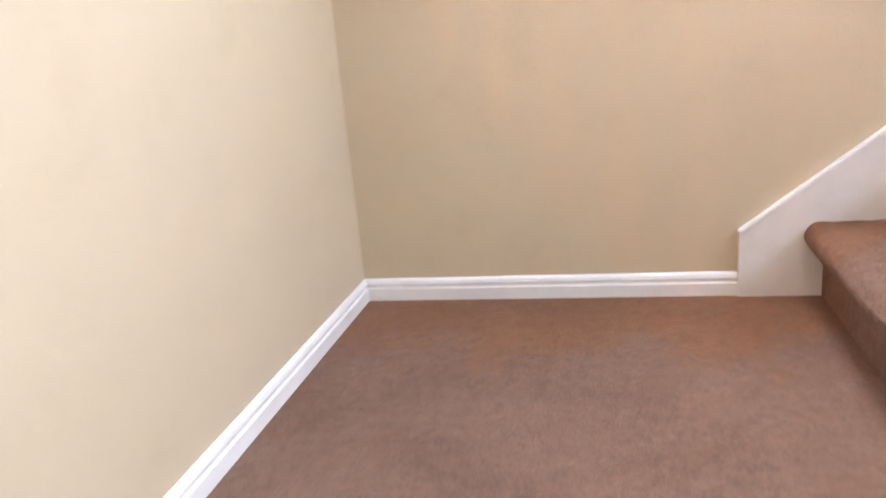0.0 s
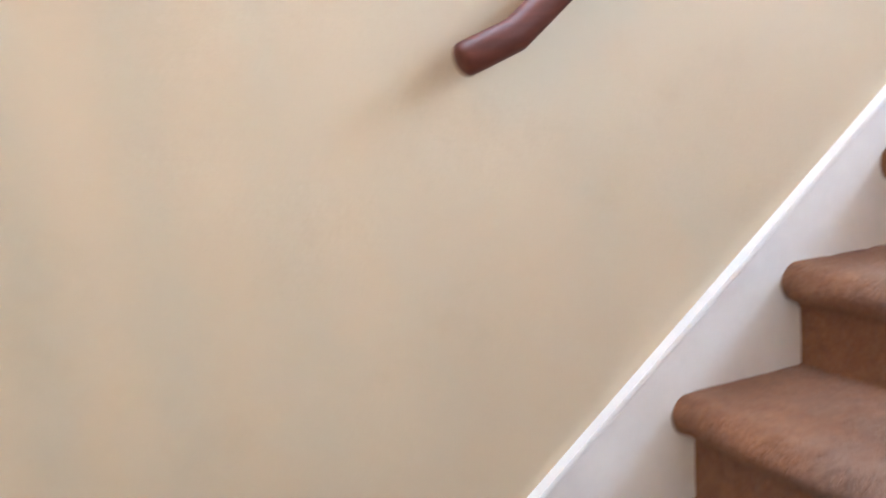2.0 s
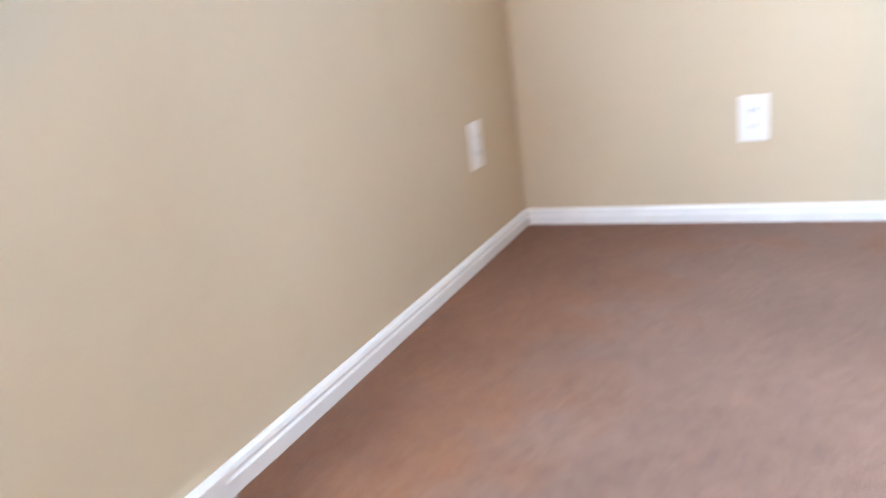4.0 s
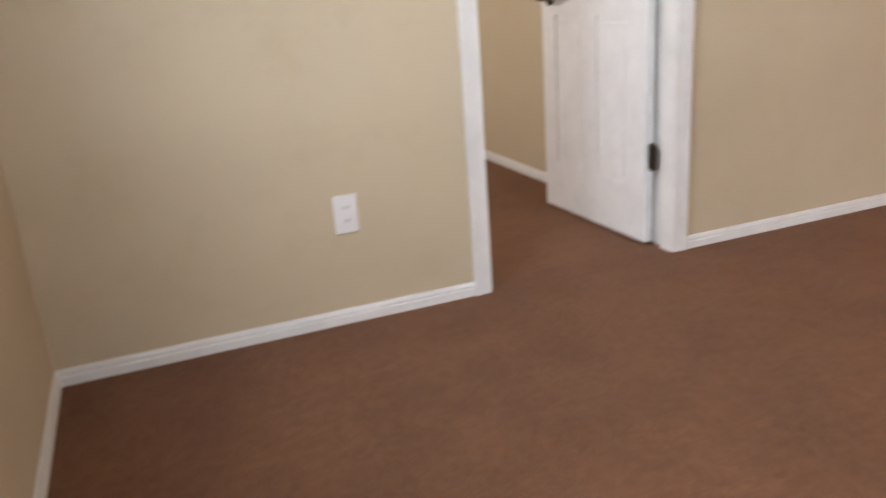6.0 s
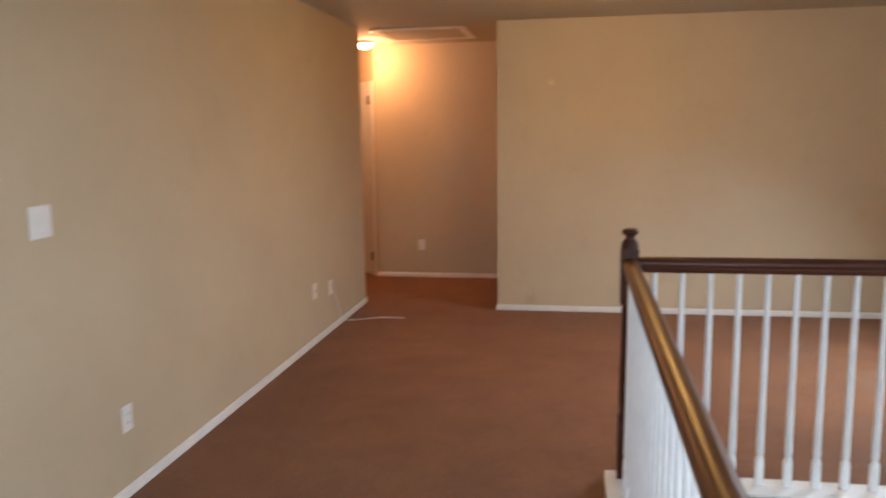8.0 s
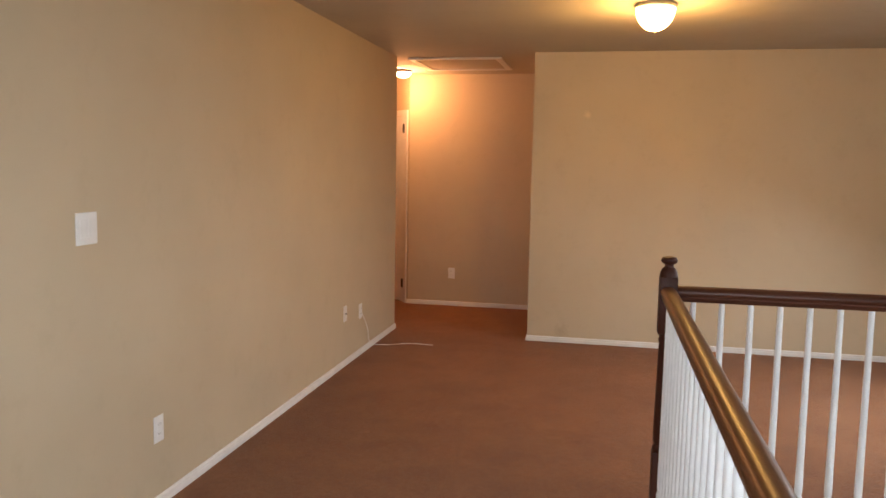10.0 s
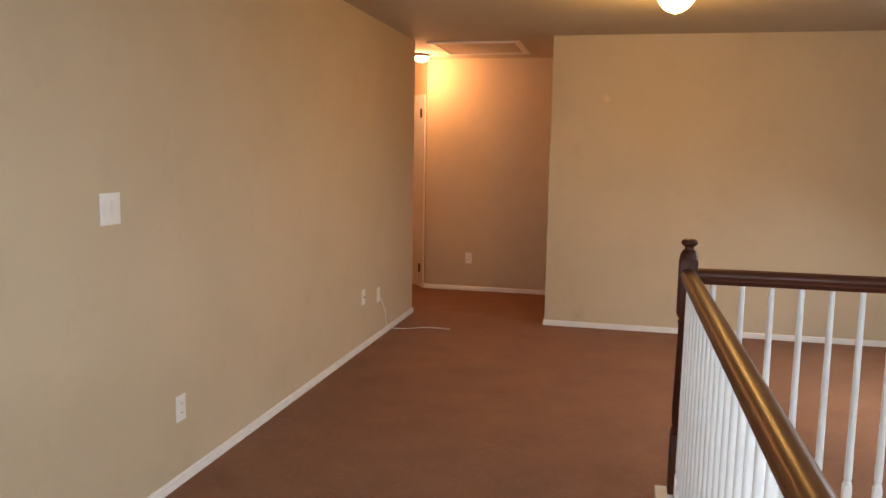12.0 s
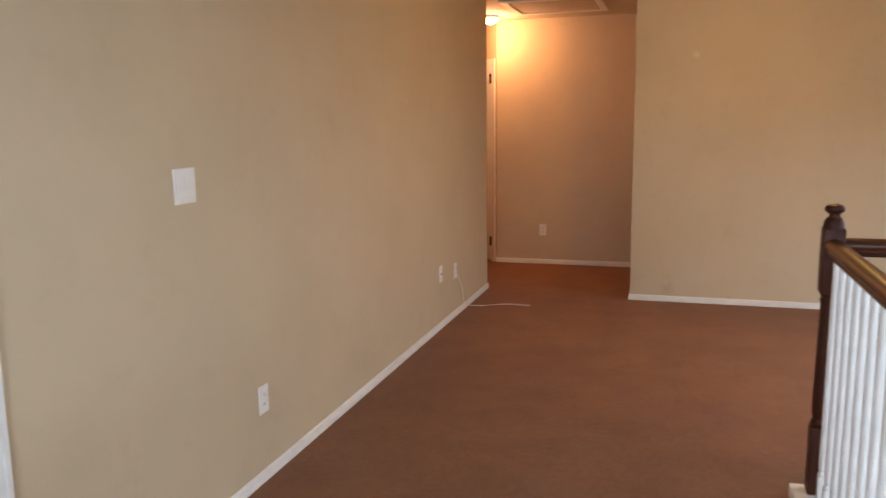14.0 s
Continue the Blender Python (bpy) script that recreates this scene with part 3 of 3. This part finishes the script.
DOOR_W = 0.692
door = tagged(thing("door_1", pose(XE + 0.102, DOOR[0] - 0.001, 0.012, 0, 0, 1.2), "white six-panel bedroom door standing open", "door"), kind="structure")
part("leaf", panel_door(DOOR_W, 2.01), DOOR_WHITE, door)
for z in (0.32, 1.06, 1.82):
    bm = bmesh.new()
    hinge(bm, -0.022, 0.020, z)
    part("hinge", bm, BRONZE, door, "dark bronze hinge", 40)
for side, y in ((1, 0.035), (-1, 0.0)):
    bm = bmesh.new()
    turn = pose(DOOR_W - 0.065, y, 0.865, -90 * side, 0, 0) @ pose(0, 0, 0, 0, 0, 180)
    lathe(bm, [(0.030, 0), (0.030, 0.006), (0.027, 0.010), (0.012, 0.012), (0.011, 0.040)], 20)
    bmesh.ops.transform(bm, matrix=turn, verts=bm.verts)
    handle = part("door_handle", bm, BRONZE, door, "dark metal rose and lever handle", 40)
    bm = bmesh.new()
    box(bm, -0.012, 0.100, -0.010, 0.010, 0.040, 0.056, 0.006)
    bmesh.ops.transform(bm, matrix=turn, verts=bm.verts)
    part("lever", bm, BRONZE, handle, "dark metal lever", 40)

# hall-end door in the angled wall
bm = bmesh.new()
box(bm, 0.03, 0.09, 0, 0.016, 0, 2.075)
box(bm, 0.09, 0.60, 0, 0.016, 2.015, 2.075)
tagged(finish("door_frame_hall", bm, WHITE), "white painted casing of the hall-end door", "door frame", kind="structure").matrix_world = pose(4.76, HY, 0, 0, 0, -45) @ Matrix.Identity(4)
hall_door = tagged(thing("door_2", pose(4.76, HY, 0.01, 0, 0, -45) @ pose(0.094, 0.002, 0), "white door at the hall end beside its casing", "door"), kind="structure")
bm = bmesh.new()
box(bm, 0, 0.50, 0, 0.012, 0, 2.0, 0.002)
part("leaf", bm, DOOR_WHITE, hall_door)
for z in (0.2, 1.87):
    bm = bmesh.new()
    hinge(bm, 0.0, 0.018, z)
    part("hinge", bm, BRONZE, hall_door, "dark bronze hinge", 40)


def window(x0, x1, z0, z1, label):
    win = tagged(thing("window", pose((x0 + x1) / 2, YN + 0.09, z0), label, "window"), kind="structure")
    w, h = (x1 - x0) / 2, z1 - z0
    bm = bmesh.new()
    for row in ((-w, w, 0, 0.045), (-w, w, h - 0.045, h), (-w, -w + 0.045, 0.045, h - 0.045), (w - 0.045, w, 0.045, h - 0.045)):
        box(bm, row[0], row[1], 0.0, 0.03, row[2], row[3], 0.003)
    part("window_frame", bm, WHITE, win)
    for x in (-w, w - 0.006):
        bm = bmesh.new()
        box(bm, x, x + 0.006, -0.087, 0.0, 0.004, h)
        part("jamb", bm, WHITE, win)
    bm = bmesh.new()
    box(bm, -w + 0.006, w - 0.006, -0.087, 0.0, h - 0.006, h)
    part("head", bm, WHITE, win)
    bm = bmesh.new()
    box(bm, -w + 0.045, w - 0.045, 0.004, 0.026, h / 2 - 0.018, h / 2 + 0.018, 0.002)
    part("meeting_rail", bm, WHITE, win)
    for z0_, z1_ in ((0.045, h / 2 - 0.018), (h / 2 + 0.018, h - 0.045)):
        bm = bmesh.new()
        box(bm, -w + 0.045, w - 0.045, 0.012, 0.017, z0_, z1_)
        pane = part("pane", bm, GLASS, win)
        pane.visible_shadow = False
    return win


for k, w in enumerate((WIN, WIN_B)):
    window(*w, "bright daylit window with a white frame and sill").name = "window_%d" % (k + 1)
    bm = bmesh.new()
    box(bm, w[0] - 0.19, w[1] + 0.19, YN - 0.065, YN, w[2] - 0.026, w[2], 0.006)
    box(bm, w[0], w[1], YN, YN + 0.09, w[2] - 0.0, w[2] + 0.004)
    box(bm, w[0] - 0.14, w[1] + 0.14, YN - 0.016, YN, w[2] - 0.095, w[2] - 0.026, 0.003)
    tagged(finish("window_sill", bm, WHITE), "white painted window stool and apron", "window sill", kind="structure")
for k, (w, label) in enumerate(((WIN_W, "high daylit window over the stairs"), (WIN_S, "bright daylit window beyond the stairwell"))):
    side = window(*w, label)
    side.name = "window_%d" % (k + 3)
    side.matrix_world = pose(XW - 0.09, (w[0] + w[1]) / 2, w[2], 0, 0, 90)
w2 = window(5.35, 6.55, 0.85, 2.1, "daylit bedroom window with a white frame")
w2.name = "window_5"

# ---- fittings ----
def wall_plate(name, m, w, h, label, kind):
    """A bevelled cover plate; kind outlet, switch or blank. Faces +y before it is turned by m."""
    ob = thing(name, m, label, "wall plate", "outlets along the walls" if kind == "outlet" else "")
    bm = bmesh.new()
    box(bm, -w / 2, w / 2, 0, 0.006, -h / 2, h / 2, 0.003)
    plate = part("plate", bm, PLASTIC, ob)
    for x, z in [(0, 0)] if kind == "outlet" else [(0, -0.042), (0, 0.042)] if kind == "coax" else [(-0.023, -0.048), (-0.023, 0.048), (0.023, -0.048), (0.023, 0.048)]:
        bm = bmesh.new()
        lathe(bm, [(0.0034, 0.0), (0.0034, 0.0008), (0.002, 0.0013)], 8)
        bmesh.ops.transform(bm, matrix=pose(x, 0.0056, z, -90, 0, 0), verts=bm.verts)
        part("screw", bm, PLASTIC, plate)
    if kind == "outlet":
        for z in (-0.020, 0.020):
            bm = bmesh.new()
            box(bm, -0.016, 0.016, 0.005, 0.008, z - 0.014, z + 0.014, 0.002)
            socket = part("socket", bm, PLASTIC, ob)
            bm = bmesh.new()
            box(bm, -0.008, -0.005, 0.0075, 0.0085, z - 0.004, z + 0.006)
            box(bm, 0.005, 0.008, 0.0075, 0.0085, z - 0.004, z + 0.006)
            part("slot", bm, DARK, socket)
    if kind == "switch":
        for x in (-0.023, 0.023):
            bm = bmesh.new()
            box(bm, x - 0.017, x + 0.017, 0.005, 0.0085, -0.033, 0.033, 0.002)
            part("rocker", bm, PLASTIC, ob)
    if kind == "coax":
        bm = bmesh.new()
        lathe(bm, [(0.006, 0), (0.006, 0.010), (0.003, 0.011)], 10)
        bmesh.ops.transform(bm, matrix=pose(0, 0.005, 0, -90, 0, 0), verts=bm.verts)
        part("connector", bm, STEEL, ob)
    return ob


EAST, WEST, NORTH, SOUTH = 90, -90, 180, 0      # turns of a plate that faces away from that wall
wall_plate("light_switch", pose(XE, -0.565, 1.235, 0, 0, EAST), 0.118, 0.118, "white double light switch plate on the long wall", "switch")
OUT = "white duplex outlet plate low on the tan wall"
for x, y, z, turn in [(XE, -1.0, 0.34, EAST), (XE, -3.83, 0.345, EAST), (XE, 1.455, 0.34, EAST), (3.765, YN, 0.37, NORTH), (0.79, YN, 0.27, NORTH),
                      (XW, 1.95, 0.295, WEST), (4.28, HY, 0.35, SOUTH)]:
    wall_plate("outlet", pose(x, y, z, 0, 0, turn), 0.072, 0.116, OUT, "outlet")
wall_plate("cable_plate", pose(XE, -3.46, 0.39, 0, 0, EAST), 0.072, 0.116, "tan-white cable plate low on the long wall", "coax")


def ceiling_light(name, x, y, r, mat, label, bowl=0.62):
    ob = thing(name, pose(x, y, CEIL), label, "ceiling light")
    bm = bmesh.new()
    lathe(bm, [(r * 0.92, -0.0), (r * 0.98, -0.006), (r * 0.98, -0.020), (r * 0.9, -0.026)], 32)
    part("base", bm, STEEL, ob, "dull metal rim", 40)
    bm = bmesh.new()
    lathe(bm, [(r * 0.93 * math.cos(a), -0.026 - r * bowl * math.sin(a)) for a in [math.pi / 2 * k / 9 for k in range(9)]] + [(0.01, -0.026 - r * bowl)], 32)
    part("shade", bm, mat, ob, "glowing frosted glass dome", 60)
    bm = bmesh.new()
    z = -0.026 - r * bowl
    lathe(bm, [(0.003, z - 0.009), (0.007, z - 0.007), (0.008, z - 0.002), (0.012, z + 0.003)], 12)
    part("finial", bm, STEEL, ob, smooth=40)
    return ob


ceiling_light("ceiling_light", *ROOM_LAMP, 0.122, GLOW_ROOM, "lit flush ceiling light with a frosted glass bowl", 1.05)
ceiling_light("ceiling_light", *HALL_LAMP, 0.085, GLOW_HALL, "lit flush hall ceiling light glowing orange")

hatch = thing("attic_hatch", pose(4.05, -5.35, CEIL), "attic access panel with white trim in the hall ceiling", "hatch")
bm = bmesh.new()
for row in ((-0.42, 0.42, 0.35, 0.41), (-0.42, 0.42, -0.41, -0.35), (-0.42, -0.36, -0.35, 0.35), (0.36, 0.42, -0.35, 0.35)):
    box(bm, *row, -0.016, 0.0, 0.003)
part("trim_frame", bm, WHITE, hatch, "white trim")
bm = bmesh.new()
box(bm, -0.36, 0.36, -0.35, 0.35, -0.005, 0.0)
part("panel", bm, WHITE_CEIL, hatch)

# thin pale cable on the carpet
curve = bpy.data.curves.new("floor_cable", "CURVE")
curve.dimensions, curve.bevel_depth = "3D", 0.003
spline = curve.splines.new("BEZIER")
spline.bezier_points.add(5)
for p, co in zip(spline.bezier_points, [(4.538, -3.85, 0.32), (4.522, -3.93, 0.20), (4.528, -4.06, 0.045), (4.44, -4.18, 0.004), (4.25, -4.28, 0.004), (4.06, -4.27, 0.004)]):
    p.co, p.handle_left_type, p.handle_right_type = co, "AUTO", "AUTO"
curve.materials.append(PLASTIC)
tagged(new("floor_cable", curve), "thin white cable lying on the brown carpet", "cable")

# brown slip under the window apron
bm = bmesh.new()
box(bm, 3.885, 4.015, YN - 0.006, YN, 0.645, 0.734, 0.001)
tagged(finish("paper_slip", bm, TAPE), "brown paper slip stuck under the window sill", "paper")

bm = bmesh.new()
box(bm, -400, 400, -400, 400, DOWN - 0.5, DOWN - 0.25)
tagged(finish("ground", bm, GRASS), "green lawn outside the window", "ground", kind="structure")
